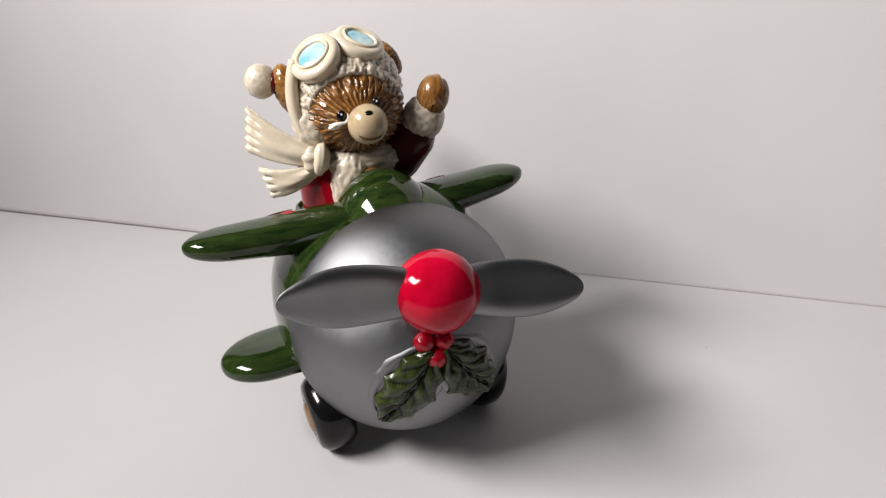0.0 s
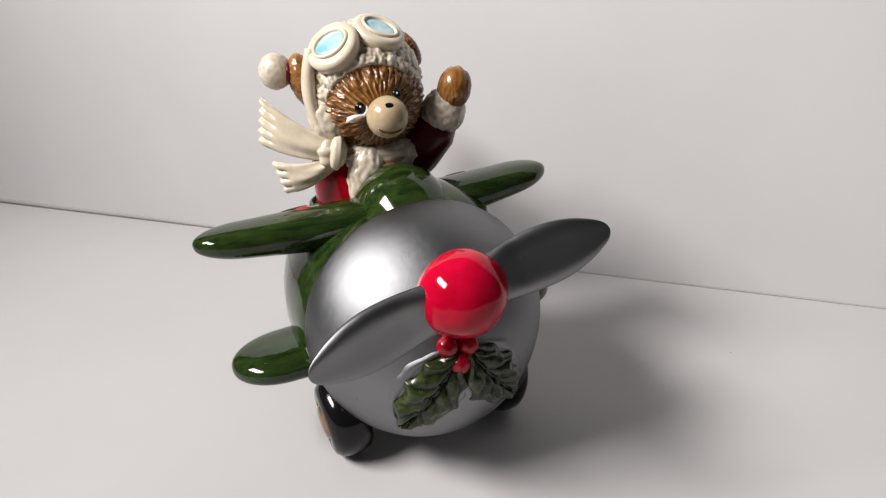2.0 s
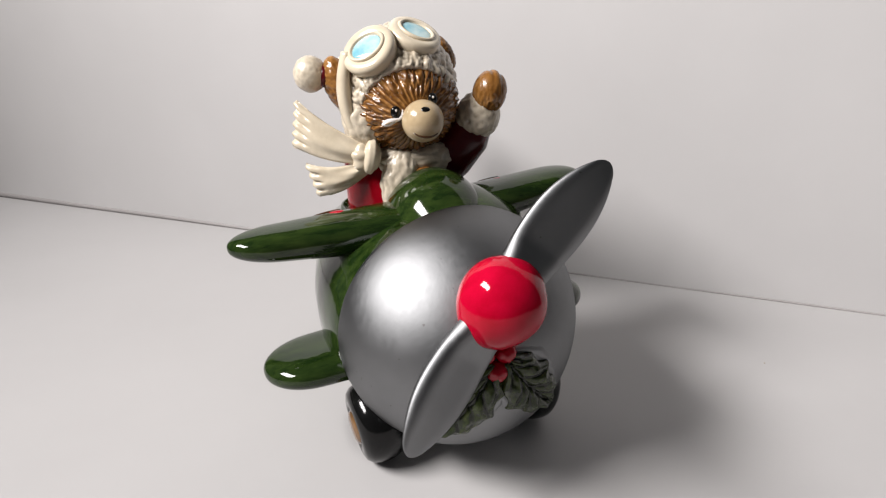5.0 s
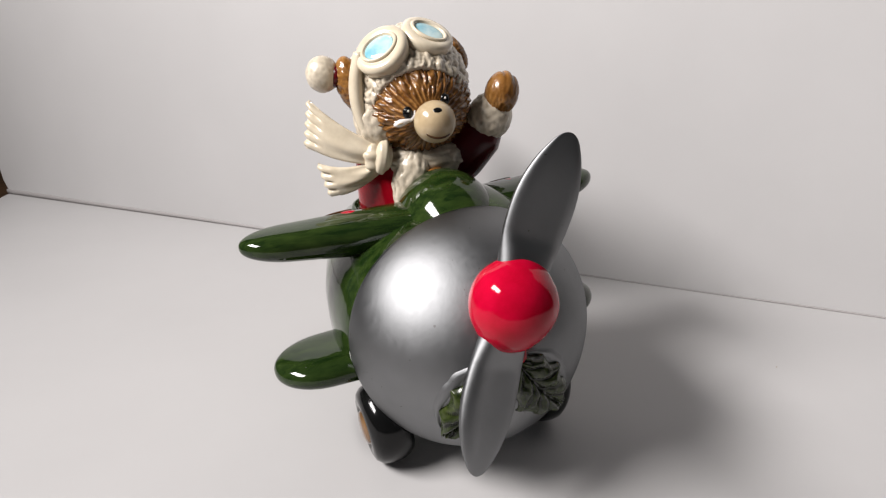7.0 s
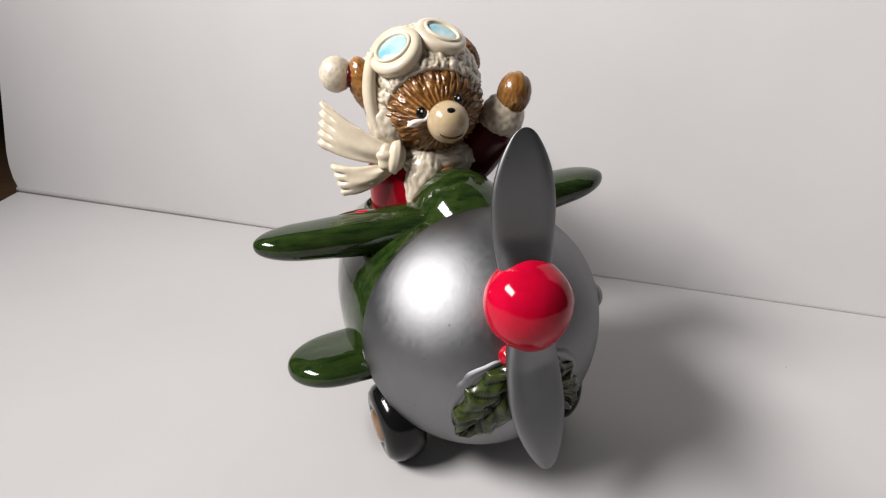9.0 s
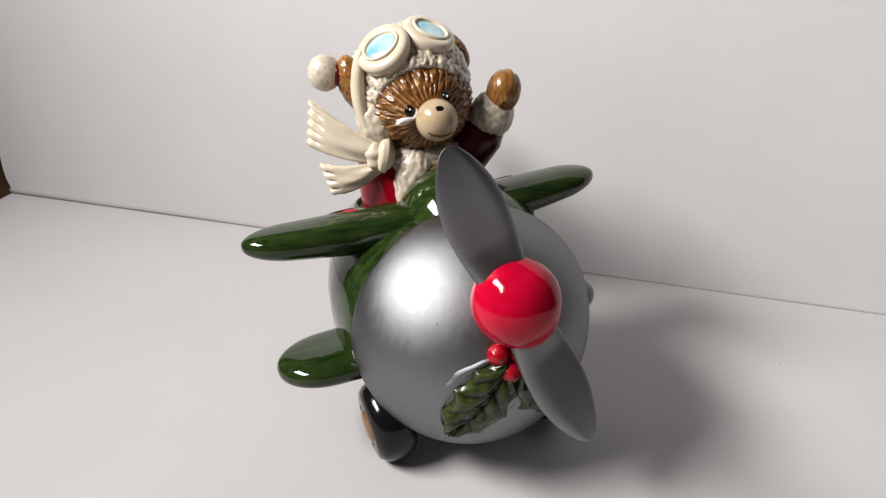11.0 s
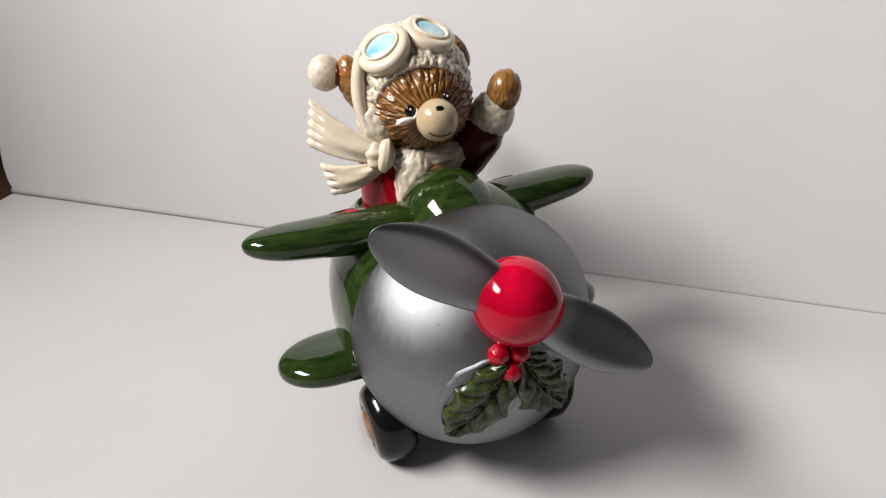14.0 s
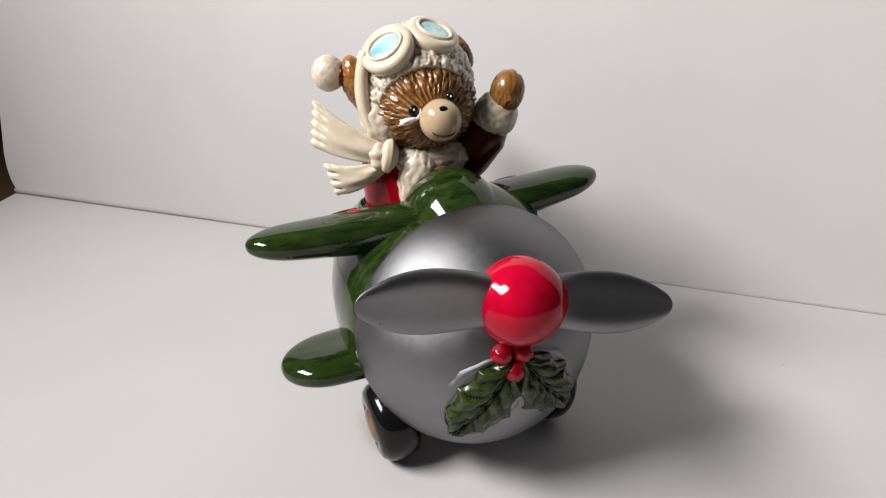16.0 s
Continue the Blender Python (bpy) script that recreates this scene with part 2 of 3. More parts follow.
def lobe(name, centre, half, root_chord, tip_chord, root_thick, tip_thick, sweep, rise, bend, label):
    """A fat rounded wing, right through the body, as one loft along its span."""
    loops, n = [], 40
    for i in range(-44, 45):
        u = math.sin(math.pi * 0.4975 * i / 44)
        a = abs(u)
        edge = math.sqrt(max(0.0, 1 - max(0.0, (a - bend) / (1 - bend)) ** 2.2))
        edge = max(edge, 0.01)
        c = (root_chord + (tip_chord - root_chord) * a) * edge * 0.5
        h = (root_thick + (tip_thick - root_thick) * a) * max(edge ** 0.8, 0.01) * 0.5
        mid = Vector(centre) + Vector((u * half, sweep * a, rise * a))
        ring = []
        for k in range(n):
            q = 2 * math.pi * k / n
            cy, sz = math.cos(q), math.sin(q)
            ring.append(BANK @ (mid + Vector((0, c * math.copysign(abs(cy) ** 0.85, cy), h * math.copysign(abs(sz) ** 0.85, sz)))))
        loops.append(ring)
    part(name, rings(loops), GREEN, plane, label)


fuselage()
nose()
lobe("upper_wing", (0.0022, 0.031, 0.0850), 0.0752, 0.028, 0.020, 0.0200, 0.0106, 0.002, 0.0056, 0.76, "green glazed upper wing with rounded tips")
lobe("lower_wing", (-0.0015, 0.020, 0.0435), 0.0688, 0.036, 0.033, 0.0158, 0.0124, 0.0, 0.0, 0.70, "green glazed short lower wing")
# unseen behind the bear; raised here so that it shades the backdrop
lobe("unseen_tailplane", (0.0275, 0.134, 0.104), 0.021, 0.036, 0.030, 0.013, 0.010, 0.0, 0.0, 0.7, "green glazed tail surface, unseen, raised to shade the backdrop")


def mark(x, y, z):
    """A painted red berry dab with two pale strokes on the wing."""
    m = BANK @ pose(x, y, z)
    dab = part("painted_berry", blob((0, 0, 0), (0.0042, 0.0040, 0.0009), m, 3), RED, plane, "red painted dab on the wing")
    for k in (-1, 1):
        part("painted_stroke", blob((0, 0, 0), (0.0060, 0.0006, 0.0005), m @ pose(-0.003, 0.005 * k, -0.0002, 0, 0, 8 * k), 3), MOUTH, dab)


def unseen_tail_fin():
    """The upright fin behind the pilot, unseen and added to shade the backdrop."""
    loops = []
    for i in range(25):
        u = i / 24
        z = 0.056 + 0.086 * u
        edge = math.sqrt(max(0.0004, 1 - max(0.0, (u - 0.6) / 0.4) ** 2.4))
        c, t = (0.024 - 0.005 * u) * edge, 0.0085 * max(edge, 0.1)
        ring = []
        for k in range(32):
            q = 2 * math.pi * k / 32
            ring.append(Vector((0.010 + 0.006 * u + t * math.sin(q), 0.132 + 0.012 * u + c * math.cos(q), z)))
        loops.append(ring)
    part("unseen_tail_fin", rings(loops), GREEN, plane, "green glazed upright fin, unseen, added to shade the backdrop")


unseen_tail_fin()
mark(-0.030, 0.035, 0.0945)
mark(0.040, 0.034, 0.0945)


def hump():
    bm = blob((0.0036, 0.031, 0.0815), (0.0208, 0.0265, 0.0250), None, 5, lambda d: 0.05 * abs(d.x) * (1 - abs(d.z)))
    blob((0.0210, 0.0310, 0.0850), (0.0230, 0.0240, 0.0125), pose(0, 0, 0, 0, 24), 5, None, bm)
    blob((-0.0110, 0.0300, 0.0780), (0.0130, 0.0230, 0.0120), pose(0, 0, 0, 0, -24), 5, None, bm)
    part("cockpit_cowl", bm, GREEN, plane, "green glazed hump in front of the cockpit")
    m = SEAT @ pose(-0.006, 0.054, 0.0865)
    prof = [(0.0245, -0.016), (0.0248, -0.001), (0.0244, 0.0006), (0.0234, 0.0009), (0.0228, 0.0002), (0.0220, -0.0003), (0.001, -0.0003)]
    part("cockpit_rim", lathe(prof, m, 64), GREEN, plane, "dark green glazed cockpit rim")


hump()


def wheel(x, y, side):
    r, camber = 0.0162, 10
    low = r * math.cos(radians(camber)) + 0.0052 * math.sin(radians(camber))
    m = pose(x, y, low, 0, (90 + camber) * side, -3 * side) @ Matrix.Diagonal((1, 1, 1.2, 1))
    prof = [(0.004, 0.0056), (0.0075, 0.0060), (0.0085, 0.0068), (0.0110, 0.0068), (r - 0.0030, 0.0062), (r - 0.0012, 0.0046), (r - 0.0003, 0.0024), (r, 0.0), (r - 0.0003, -0.0024), (r - 0.0012, -0.0046),
            (r - 0.0030, -0.0062), (0.008, -0.0068), (0.002, -0.0068)]
    ob = part("wheel", lathe(prof, m, 48), BLACK, plane, "glossy black glazed wheel")
    part("hub", lathe([(0.0002, 0.0080), (0.004, 0.0079), (0.0062, 0.0073), (0.0072, 0.0060), (0.007, 0.0045)], m, 32), TAN, ob, "tan brown hub cap")
    part("strut", tube([(x - 0.002 * side, y, 0.017), (x - 0.004 * side, y, 0.024), (x - 0.010 * side, y + 0.001, 0.034)], [0.006, 0.008, 0.010]), BLACK, ob)


wheel(-0.0315, 0.001, -1)
wheel(0.038, 0.008, 1)


# ---- holly on the nose ----
def on_ball(p, lift=0.0):
    d = (Vector(p) - BALL).normalized()
    return BALL + d * (BALL_R + lift)


def leaf(base, tip, width, lift, flip):
    """A spiny holly leaf wrapped on the nose, with raised midrib and side veins."""
    a, b = on_ball(base), on_ball(tip)
    along = b - a
    nrm = ((a + b) / 2 - BALL).normalized()
    side = nrm.cross(along).normalized()
    bm = bmesh.new()
    nu, nv = 64, 36
    rows = []
    for i in range(nu + 1):
        u = i / nu
        body = math.sin(math.pi * min(1, u * 0.93 + 0.05)) ** 0.62
        spine = 1.0 + 0.26 * (abs(((u * 3.6 + 0.2) % 1.0) - 0.5) * 2) ** 2.0 - 0.14
        w = width * max(0.03, body * spine)
        row = []
        for j in range(nv + 1):
            v = -1 + 2 * j / nv
            vein = abs(((u * 5.2 - abs(v) * 1.4) % 1.0) - 0.5) * 2
            h = lift - 0.0010 * math.exp(-(v / 0.07) ** 2) - 0.0008 * (1 - vein) ** 4 * (1 - abs(v) ** 2) + 0.0016 * math.sin(abs(v) * math.pi) * (0.6 + 0.4 * vein) - 0.0019 * abs(v) ** 6
            h += 0.0007 * noise.noise(Vector((u * 8, v * 4, flip)))
            row.append(on_ball(a + along * u + side * (v * w + 0.0012 * math.sin(u * 3.0) * flip), h))
        rows.append(row)
    top = [[bm.verts.new(p) for p in r] for r in rows]
    low = [[bm.verts.new(BALL + (p - BALL).normalized() * (BALL_R - 0.0006)) for p in r] for r in rows]
    for i in range(nu):
        for j in range(nv):
            bm.faces.new((top[i][j], top[i][j + 1], top[i + 1][j + 1], top[i + 1][j]))
    edge_t = [r[0] for r in top] + top[-1][1:] + [r[-1] for r in top[::-1]][1:] + top[0][::-1][1:-1]
    edge_l = [r[0] for r in low] + low[-1][1:] + [r[-1] for r in low[::-1]][1:] + low[0][::-1][1:-1]
    for k in range(len(edge_t)):
        bm.faces.new((edge_t[k], edge_t[(k + 1) % len(edge_t)], edge_l[(k + 1) % len(edge_l)], edge_l[k]))
    for v in [v for v in bm.verts if not v.link_faces]:
        bm.verts.remove(v)
    ob = part("holly_leaf", bm, HOLLY, plane, "dark green spiny holly leaf in relief")
    back = bmesh.new()
    loops = []
    for i in range(31):
        u = i / 30
        w = width * 1.28 * math.sqrt(max(0.02, 1 - (2 * u - 1) ** 4)) * (0.62 + 0.38 * math.sin(math.pi * u)) * (1 + 0.10 * noise.noise(Vector((u * 7, flip, 0))))
        loops.append([on_ball(a + along * (u * 1.02 - 0.02) + side * (w * (-1 + 2 * j / 16)), 0.0017 * math.exp(-((abs(-1 + 2 * j / 16) - 0.80) / 0.16) ** 2) - 0.0007) for j in range(17)])
    grid = [[back.verts.new(p) for p in row] for row in loops]
    for p, q in zip(grid, grid[1:]):
        for j in range(16):
            back.faces.new((p[j], p[j + 1], q[j + 1], q[j]))
    part("leaf_mound", back, SILVER, ob, "silver mound under the leaf")


leaf((-0.0015, -0.0422, 0.0600), (-0.0164, -0.0312, 0.0362), 0.0096, 0.0023, 1)
leaf((0.0022, -0.0422, 0.0608), (0.0195, -0.0334, 0.0402), 0.0094, 0.0023, -1)
for p in ((-0.0043, -0.0415, 0.0632), (0.0024, -0.0415, 0.0630), (-0.0006, -0.0424, 0.0574)):
    part("holly_berry", blob(on_ball(p, 0.0006), (0.0036, 0.0036, 0.0037), None, 4, lambda d: 0.07 * noise.noise(d * 2)), BERRY, plane, "glossy red berry")

# ---- propeller ----
HUB_AT, AXIS_EL, AXIS_AZ, REACH = (-0.0002, -0.0460, 0.0827), 9.06, 4.25, 0.0534


def propeller():
    def hub_shape(d):
        """A lumpy ball drawn out into a short collar round each blade's root."""
        return 0.16 * max(0.0, abs(d.x) - 0.72) + 0.07 * max(0.0, -d.x) ** 3 + 0.018 * noise.noise(d * 1.7 + Vector((2, 5, 1)))
    hub = part("propeller", blob((0, 0, 0), (0.0140, 0.0140, 0.0138), None, 5, hub_shape), RED, plane, "glossy red hub with two silver blades")
    part("spindle", tube([(0, 0, -0.004), (0, 0, -0.014)], [0.006, 0.006]), SILVER, hub)
    for side in (1, -1):
        loops, n = [], 32
        for i in range(49):
            u = math.sin(math.pi * 0.498 * i / 48)
            x = 0.0100 + (REACH - 0.0100) * u
            w = 0.0081 + 0.0020 * math.sin(math.pi * min(1.0, u * 1.10))
            w *= max(0.05, (1 - max(0.0, (u - 0.42) / 0.58) ** 2.6) ** 0.50)
            th = 0.0046 * max(0.22, 1 - 0.75 * u ** 4) * max(0.12, (1 - max(0.0, (u - 0.70) / 0.30) ** 3) ** 0.5)
            tw = radians(-9 + 2 * u)
            ring = []
            for k in range(n):
                q = 2 * math.pi * k / n
                cq, sq = math.cos(q), math.sin(q)
                yy, zz = w * math.copysign(abs(cq) ** 0.6, cq), th * math.copysign(abs(sq) ** 0.6, sq)
                if zz > 0:
                    v = yy / w
                    ridge = 0.42 + 0.22 * math.exp(-((v + 0.66) / 0.36) ** 2)
                    blend = min(1.0, max(0.0, (u - 0.04) * 5))
                    zz = th * 0.95 * math.sqrt(max(0.0, 1 - v ** 4)) * (ridge * blend + 0.9 * (1 - blend))
                else:
                    zz *= 0.7
                y2 = yy * math.cos(tw) - zz * math.sin(tw)
                z2 = yy * math.sin(tw) + zz * math.cos(tw)
                ring.append(Vector((side * x, side * y2, z2 + 0.0061 * u ** 1.6)))
            loops.append(ring)
        part("blade", rings(loops), SILVER, hub, "satin silver rounded propeller blade")
    return hub


prop = propeller()

# ---- the bear, glazed onto the cockpit ----
HEAD = Vector((-0.0060, 0.0500, 0.1370))
FACE_DIR = Vector((-0.05, -0.945, -0.19)).normalized()


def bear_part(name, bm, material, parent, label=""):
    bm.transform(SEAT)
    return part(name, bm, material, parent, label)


def bear():
    bear = bear_part("bear", lathe([(0.0190, -0.020), (0.0212, -0.015), (0.0216, -0.008), (0.0222, 0.0), (0.0220, 0.006), (0.0200, 0.013), (0.0150, 0.019), (0.0070, 0.0225), (0.0005, 0.0235)], pose(-0.006, 0.054, 0.100), 64), DARK_RED, plane, "waving brown bear pilot in a cream flying cap")

    # cap and face
    opening = Vector((-0.03, -0.94, -0.36)).normalized()

    side_axis = frame_on(opening).to_3x3().transposed()

    def tuft(d):
        """Short combed locks that run outwards from the face opening, over a lumpy ground."""
        q = side_axis @ d
        a = math.atan2(q.y, q.x) + 0.10 * noise.noise(d * 6)
        out = math.acos(max(-1.0, min(1.0, q.z)))
        lock = noise.voronoi(Vector((math.cos(a) * 8.2, math.sin(a) * 8.2, out * 5.0 + 0.5 * noise.noise(d * 7))))[0][0]
        lump = noise.voronoi(d * 8.5)[0][0]
        return 0.060 * (0.42 - lock) + 0.035 * (0.40 - lump) + 0.010 * noise.noise(d * 26)

    def cap_shape(d):
        """Woolly all over, with a rolled rim round the opening for the face."""
        a = math.degrees(d.angle(opening))
        if a < 46:
            return -0.22 * min(1.0, (46 - a) / 8)
        return tuft(d) + 0.035 * math.exp(-((a - 51) / 6) ** 2)
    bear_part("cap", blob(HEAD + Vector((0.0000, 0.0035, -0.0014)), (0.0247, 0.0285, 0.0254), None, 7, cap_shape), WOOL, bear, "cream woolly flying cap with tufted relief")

    def hair(d):
        """Overlapping tiers of combed locks that radiate from the muzzle."""
        a = math.atan2(d.x, d.y)
        r = math.acos(max(-1.0, min(1.0, d.z)))
        ca, sa = math.cos(a), math.sin(a)
        tier = r * 2.9 + 0.75 * noise.noise(Vector((ca * 7, sa * 7, 4.0)))
        k = math.floor(tier)
        turn_by = 0.37 * k + 0.55 * noise.noise(Vector((ca * 5, sa * 5, k * 3.1)))
        lock = abs(((a / (2 * math.pi) * (33 + 3 * (k % 2)) + turn_by) % 1.0) - 0.5) * 2
        lip = 0.026 * math.sin(math.pi * min(1.0, 1.25 * (tier - k))) ** 2 - 0.012
        return (0.062 * (1 - lock ** 2.4) - 0.040 + lip) * min(1.0, max(0.0, r * 1.5 - 0.30)) + 0.008 * noise.noise(d * 14)
    turn = frame_on(FACE_DIR)
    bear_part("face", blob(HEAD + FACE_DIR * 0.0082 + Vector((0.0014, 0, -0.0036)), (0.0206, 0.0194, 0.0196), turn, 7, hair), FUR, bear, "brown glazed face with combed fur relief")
    bear_part("muzzle", blob((-0.0042, 0.0215, 0.1270), (0.0079, 0.0079, 0.0079), None, 4, lambda d: 0.04 * d.z), MUZZLE, bear, "smooth tan muzzle")
    bear_part("nose_tip", blob((-0.0047, 0.0164, 0.1318), (0.0022, 0.0014, 0.0016), pose(0, 0, 0, -35), 3), BLACK, bear, "black glazed nose")
    smile = []
    for k in range(13):
        a = radians(-52 + 104 * k / 12)
        d = Vector((math.sin(a) * 0.80 - 0.1, -0.76, -0.55 + 0.30 * (1 - math.cos(a)))).normalized()
        smile.append(Vector((-0.0042, 0.0215, 0.1270)) + d * 0.00775)
    bear_part("mouth", tube(smile, [0.00025 + 0.00025 * math.sin(math.pi * k / 12) for k in range(13)], 8), MOUTH, bear)
    for e in ((-0.0139, 0.0240, 0.1307), (0.0001, 0.0232, 0.1350)):
        bear_part("eye", blob(e, (0.0019, 0.0014, 0.0023), None, 4), BLACK, bear, "glossy black eye")
        bear_part("eye_glint", blob(Vector(e) + Vector((-0.0001, -0.0013, 0.0008)), (0.0004, 0.0003, 0.0005), None, 2), WHITE, bear)
        if e[0] > -0.01:
            continue
        rim = [Vector(e) + Vector((0.0025 * math.cos(a), -0.0010 - 0.0002 * math.sin(a), 0.0028 * math.sin(a))) for a in [radians(-115 + 135 * k / 14) for k in range(15)]]
        bear_part("eye_white", tube(rim, [0.0002 + 0.0005 * math.sin(math.pi * k / 14) for k in range(15)], 10), WHITE, bear)
    stroke = [Vector((-0.0116 - 0.0076 * u, 0.0232 + 0.0009 * u * u, 0.1287 - 0.0024 * u)) for u in [k / 16 for k in range(17)]]
    cheek = bear_part("cheek", tube(stroke, [0.0004 + 0.0010 * math.sin(math.pi * (k / 16) ** 1.8) for k in range(17)], 14), WHITE, bear, "white glazed cheek stroke")
    dash = [p + Vector((0.0, -0.0011, 0.0001)) for p in stroke[9:15]]
    bear_part("cheek_line", tube(dash, [0.0002, 0.0003, 0.0004, 0.0004, 0.0003, 0.0002], 8), MUZZLE, cheek)

    # goggles
    for g, nrm, size, roll in (((-0.0207, 0.0362, 0.1527), (-0.58, -0.50, 0.64), 0.90, 40), ((-0.0014, 0.0388, 0.1578), (0.20, -0.50, 0.84), 0.87, -50)):
        m = Matrix.Translation(Vector(g) + Vector(nrm).normalized() * 0.0004) @ frame_on(nrm) @ pose(0, 0, 0, 0, 0, roll) @ Matrix.Scale(size, 4)
        oval = m @ Matrix.Diagonal((1.0, 0.80, 1.0, 1.0))
        flange = [(0.0108, -0.0070), (0.0117, -0.0030), (0.0119, -0.0012), (0.0115, -0.0001), (0.0106, 0.0006), (0.0094, 0.0009), (0.0080, 0.0008), (0.0070, 0.0004), (0.0040, 0.0002)]
        ring = bear_part("goggle", lathe(flange, m, 56), CREAM, bear, "cream goggle ring pushed up on the cap")
        rim = [(0.0086, 0.0002), (0.0086, 0.0011), (0.0082, 0.0016), (0.0075, 0.0017), (0.0070, 0.0013), (0.0068, 0.0006)]
        bear_part("inner_rim", lathe(rim, oval, 56), CREAM, ring)
        bear_part("lens", lathe([(0.0070, 0.0006), (0.0062, 0.0009), (0.0045, 0.0011), (0.0025, 0.0012), (0.0003, 0.0012)], oval, 40), BLUE, ring, "sky blue glazed lens")

    # ears, pompom, strap
    for c, r, t in (((-0.0293, 0.0545, 0.1385), (0.0054, 0.0068, 0.0108), pose(0, 0, 0, 0, -14)), ((0.0158, 0.0590, 0.1490), (0.0042, 0.0052, 0.0086), pose(0, 0, 0, 0, -35))):
        bear_part("ear", blob(c, r, t, 5, lambda d: 0.11 * (0.5 - abs(((d.z * 4.4 + 0.9 * abs(d.y) + 0.9 * noise.noise(d * 2.5)) % 1.0) - 0.5) * 2) * (1 - abs(d.z)) + 0.02 * noise.noise(d * 5)), FUR, bear, "brown furry ear")
    bear_part("cap_band", lathe([(0.0036, -0.002), (0.0046, -0.001), (0.0046, 0.0010), (0.0036, 0.002)], Matrix.Translation((-0.0346, 0.0560, 0.1415)) @ frame_on((-1, 0.0, 0.15))), MAROON_SHADE, bear, "dark red band")
    bear_part("pompom", blob((-0.0394, 0.0578, 0.1421), (0.0066, 0.0068, 0.0072), None, 5, wool(0.025, 3.5)), WOOL, bear, "cream pompom")
    bear_part("ear_flap", blob((-0.0203, 0.0440, 0.1260), (0.0098, 0.0108, 0.0135), None, 5, wool(0.06, 5.0)), WOOL, bear, "cream woolly ear flap of the cap")
    strap = []
    for i in range(33):
        u = i / 32
        mid = Vector((-0.0268 - 0.0036 * math.sin(math.pi * (0.08 + 0.84 * u)) + 0.0046 * u * u, 0.0415 - 0.0015 * u, 0.1515 - 0.0365 * u))
        wide = 0.0020 + 0.0008 * math.sin(math.pi * u)
        strap.append([mid + Vector((wide * math.cos(2 * math.pi * k / 20), 1.3 * wide * math.sin(2 * math.pi * k / 20), 0)) for k in range(20)])
    bear_part("strap", rings(strap), CREAM, bear)

    # raised arm
    # darker than the jacket: the shade on this arm is in its colour
    bear_part("sleeve", tube([(0.0020, 0.0520, 0.0985), (0.0080, 0.0490, 0.1040), (0.0150, 0.0455, 0.1100), (0.0215, 0.0410, 0.1180), (0.0240, 0.0390, 0.1230)], [0.0125, 0.0128, 0.0115, 0.0095, 0.0070], 28), MAROON_SHADE, bear, "red sleeve with its shade put into the colour")
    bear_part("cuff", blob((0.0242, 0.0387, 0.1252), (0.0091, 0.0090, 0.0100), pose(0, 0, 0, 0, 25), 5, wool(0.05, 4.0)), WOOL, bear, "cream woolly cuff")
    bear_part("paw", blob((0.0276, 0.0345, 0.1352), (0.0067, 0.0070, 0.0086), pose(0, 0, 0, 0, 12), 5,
              lambda d: 0.05 * (0.5 - abs(((math.atan2(d.y, d.x) * 3.4 + 0.8 * noise.noise(d * 2.5) + 0.5 * math.floor(d.z * 2.4 + 0.4 * noise.noise(d * 6))) % 1.0) - 0.5) * 2) * max(0, 0.8 - d.z) - 0.13 * math.exp(-((d.x - 0.35) / 0.13) ** 2) * max(0, d.z) ** 2 - 0.08 * math.exp(-((d.x + 0.25) / 0.12) ** 2) * max(0, d.z) ** 2), FUR, bear, "brown raised paw")

    # jacket front and scarf
    bear_part("collar", blob((-0.003, 0.0405, 0.1095), (0.0175, 0.0100, 0.0085), None, 5, wool(0.06, 5.0)), WOOL, bear, "cream woolly collar")
    bear_part("placket", blob((-0.0092, 0.0356, 0.1020), (0.0086, 0.0075, 0.0140), pose(0, 0, 0, 0, 8), 5, wool(0.06, 5.0)), WOOL, bear)
    bear_part("other_paw", blob((-0.001, 0.0300, 0.1030), (0.0060, 0.0060, 0.0050), None, 4), FUR, bear)
    bear_part("scarf", blob((-0.0246, 0.0362, 0.1122), (0.0040, 0.0032, 0.0052), None, 4, lambda d: 0.10 * math.sin(d.z * 7)), CREAM, bear, "cream scarf with fringed ends blowing aside")
    bear_part("knot", blob((-0.0212, 0.0345, 0.1124), (0.0036, 0.0040, 0.0060), pose(0, 0, 0, 0, 10), 4, lambda d: 0.16 * abs(d.z) ** 3 - 0.10 * math.exp(-((d.x - 0.35) / 0.2) ** 2) + 0.03 * math.sin(d.x * 9)), CREAM, bear)

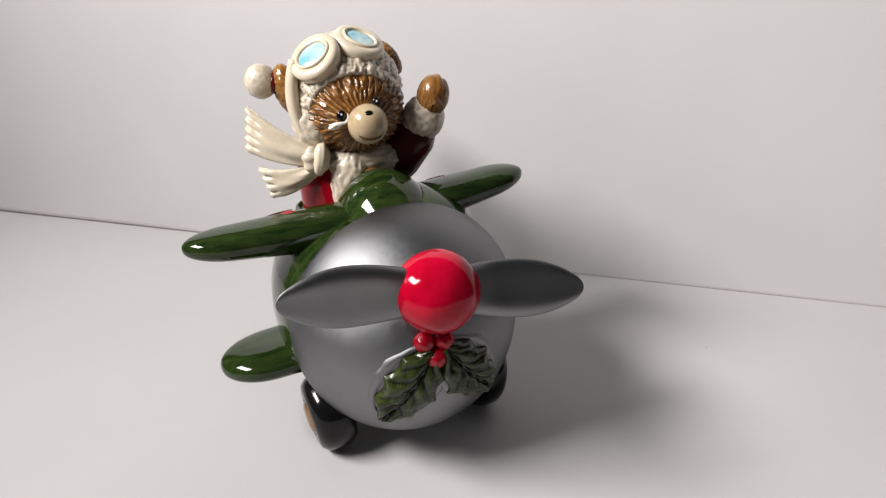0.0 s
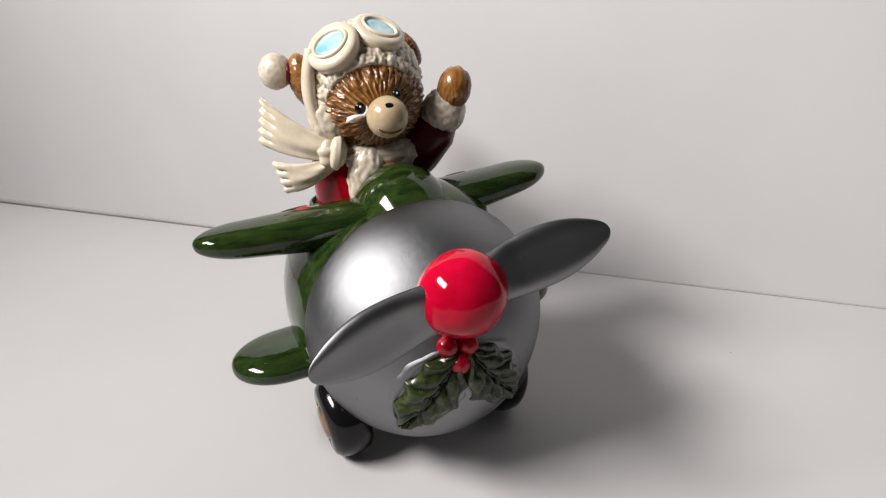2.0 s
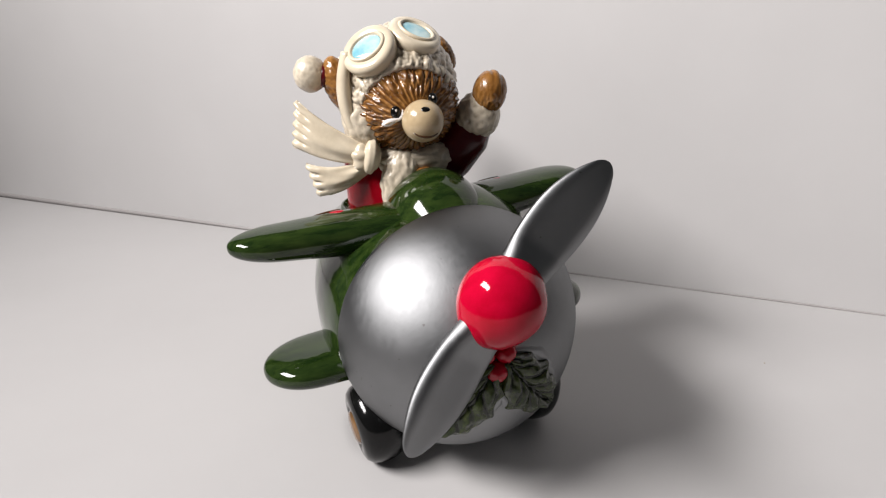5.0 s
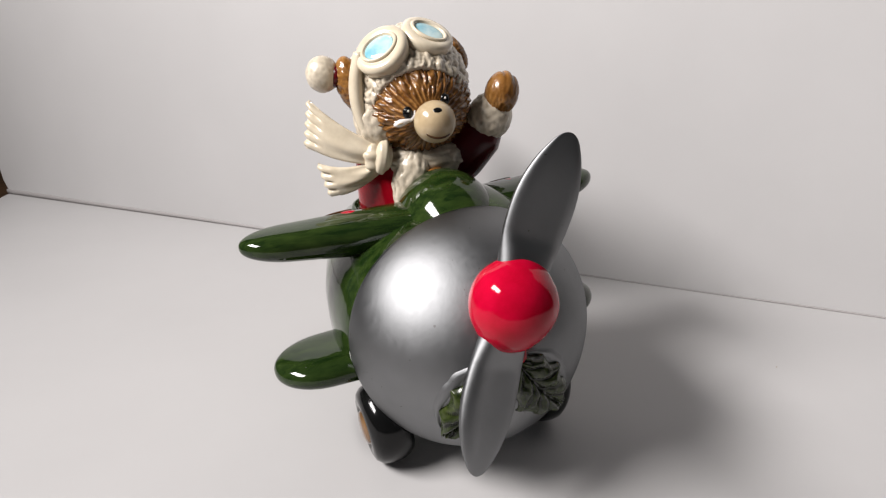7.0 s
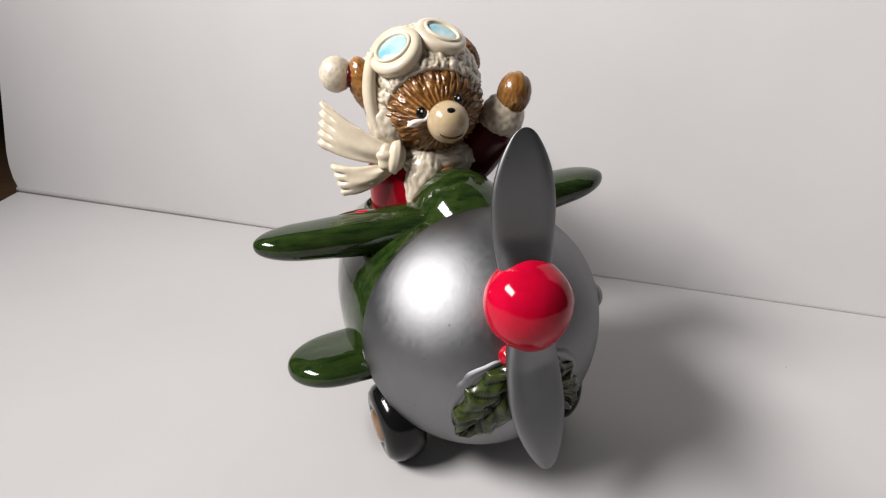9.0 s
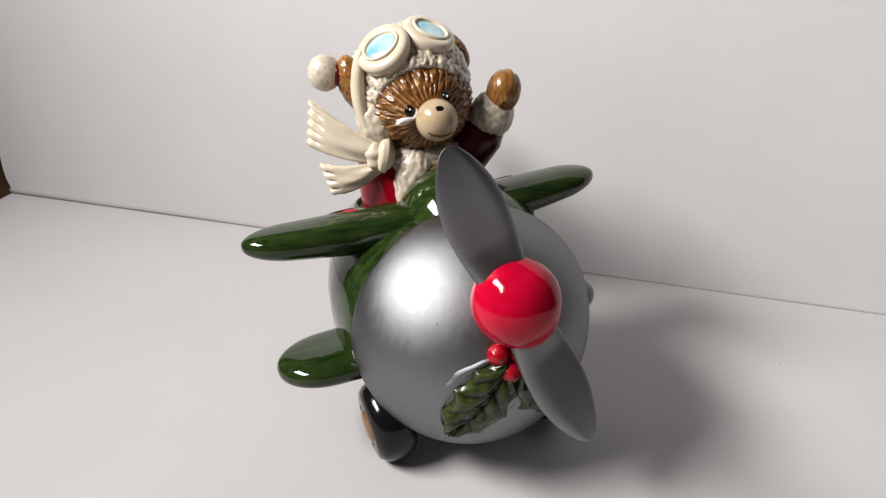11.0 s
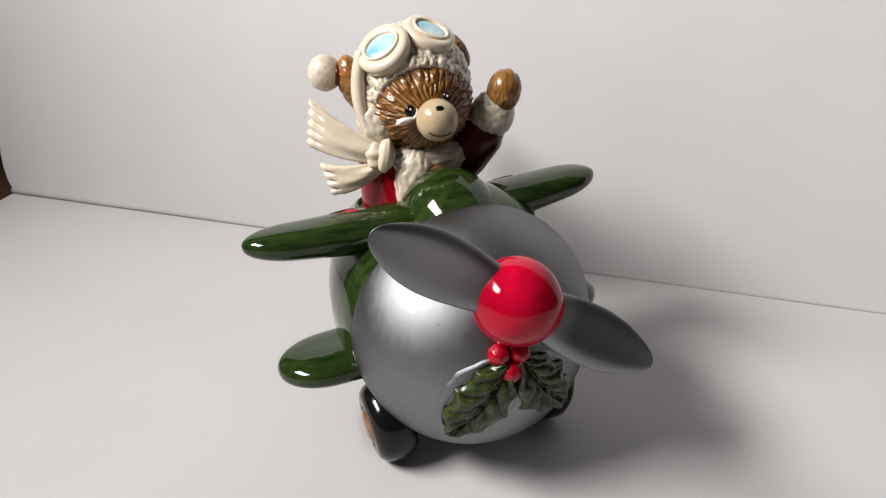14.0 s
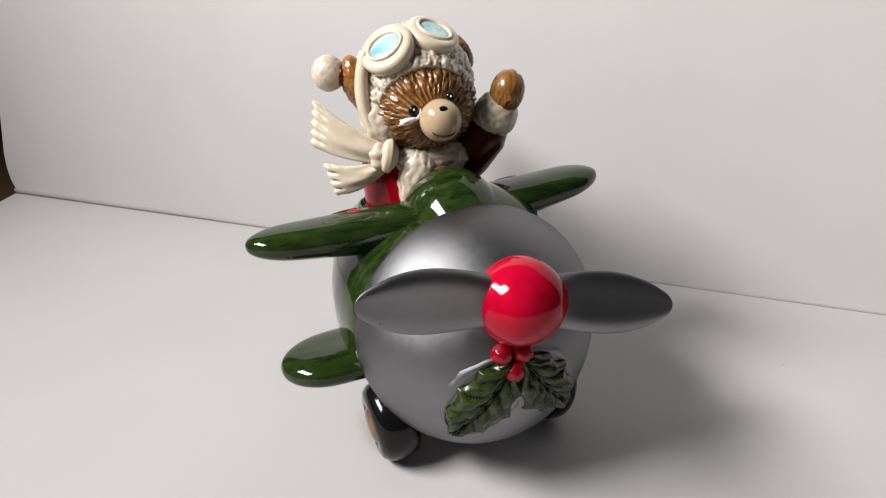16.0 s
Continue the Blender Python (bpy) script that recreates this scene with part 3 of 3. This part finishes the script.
    def tail(a, b, w0, w1, up, fold, n_tips):
        a, b, up = Vector(a), Vector(b), Vector(up).normalized()
        along = b - a
        nrm = up.cross(along).normalized()
        loops = []
        nu, nv = 36, 40
        for i in range(nu + 1):
            u = i / nu
            w = (w0 + (w1 - w0) * u ** 1.15) * 0.5
            ring = []
            for k in range(2 * nv):
                front = k < nv
                v = -1 + 2 * ((k + 0.25) / (nv - 0.5)) if front else 1 - 2 * ((k - nv + 0.25) / (nv - 0.5))
                tip = 0.5 + 0.5 * math.cos((v + 1) * math.pi * n_tips)
                reach = u * (1 - 0.032 * tip * max(0, (u - 0.80) / 0.20))
                groove = 0.0012 * tip ** 3 * min(1, max(0, (u - 0.76) / 0.10))
                fluff = fold * math.exp(-((v + 0.1) / 0.35) ** 2) * (1 - u) + 0.0003 * math.sin(v * 5 + u * 3) * (1 - 0.6 * u) + 0.0003 * math.sin(v * 9 - u * 5) * (1 - u) ** 2
                th = 0.0019 * math.sqrt(max(0.03, 1 - v ** 4)) * (1 if u < 0.93 else max(0.3, 1 - ((u - 0.93) / 0.07) ** 2))
                off = (th + fluff - groove) if front else (-th)
                ring.append(a + along * reach + up * (v * w) + nrm * off + Vector((0, -0.002, -0.0016)) * math.sin(math.pi * u))
            loops.append(ring)
        bm = rings(loops, False)
        bm.verts.ensure_lookup_table()
        for row in (0, nu):
            first = row * 2 * nv
            for k in range(nv - 1):
                bm.faces.new([bm.verts[first + q] for q in (k, k + 1, 2 * nv - 2 - k, 2 * nv - 1 - k)])
        return bm
    bear_part("scarf_tail", tail((-0.0225, 0.0375, 0.1130), (-0.0485, 0.0500, 0.1245), 0.0085, 0.0190, (0.12, 0, 0.99), 0.0016, 5), CREAM, bear)
    bear_part("scarf_tail", tail((-0.0225, 0.0385, 0.1080), (-0.0435, 0.0460, 0.1020), 0.0060, 0.0150, (-0.3, 0, 0.94), 0.0012, 4), CREAM, bear)


bear()


def speck():
    part_of = tagged(part("dust_speck", blob((0.167, 0.010, 0.0002), (0.0004, 0.0003, 0.0002), None, 2), MUZZLE), "tiny brown dust speck on the white card", "speck")
    return part_of


speck()


# ---- movement ----
def motions():
    base = pose(*HUB_AT) @ pose(0, 0, 0, 90 - AXIS_EL, 0, AXIS_AZ)
    turns = [(0.0, -7.7), (2.0, 15.1), (4.0, 36.6), (7.0, 70.3), (9.0, 92.3), (11.5, 120.1), (13.5, 143.1), (16.0, 170.6)]
    walk(prop, [(t, base @ pose(0, 0, 0, 0, 0, a)) for t, a in turns])


motions()
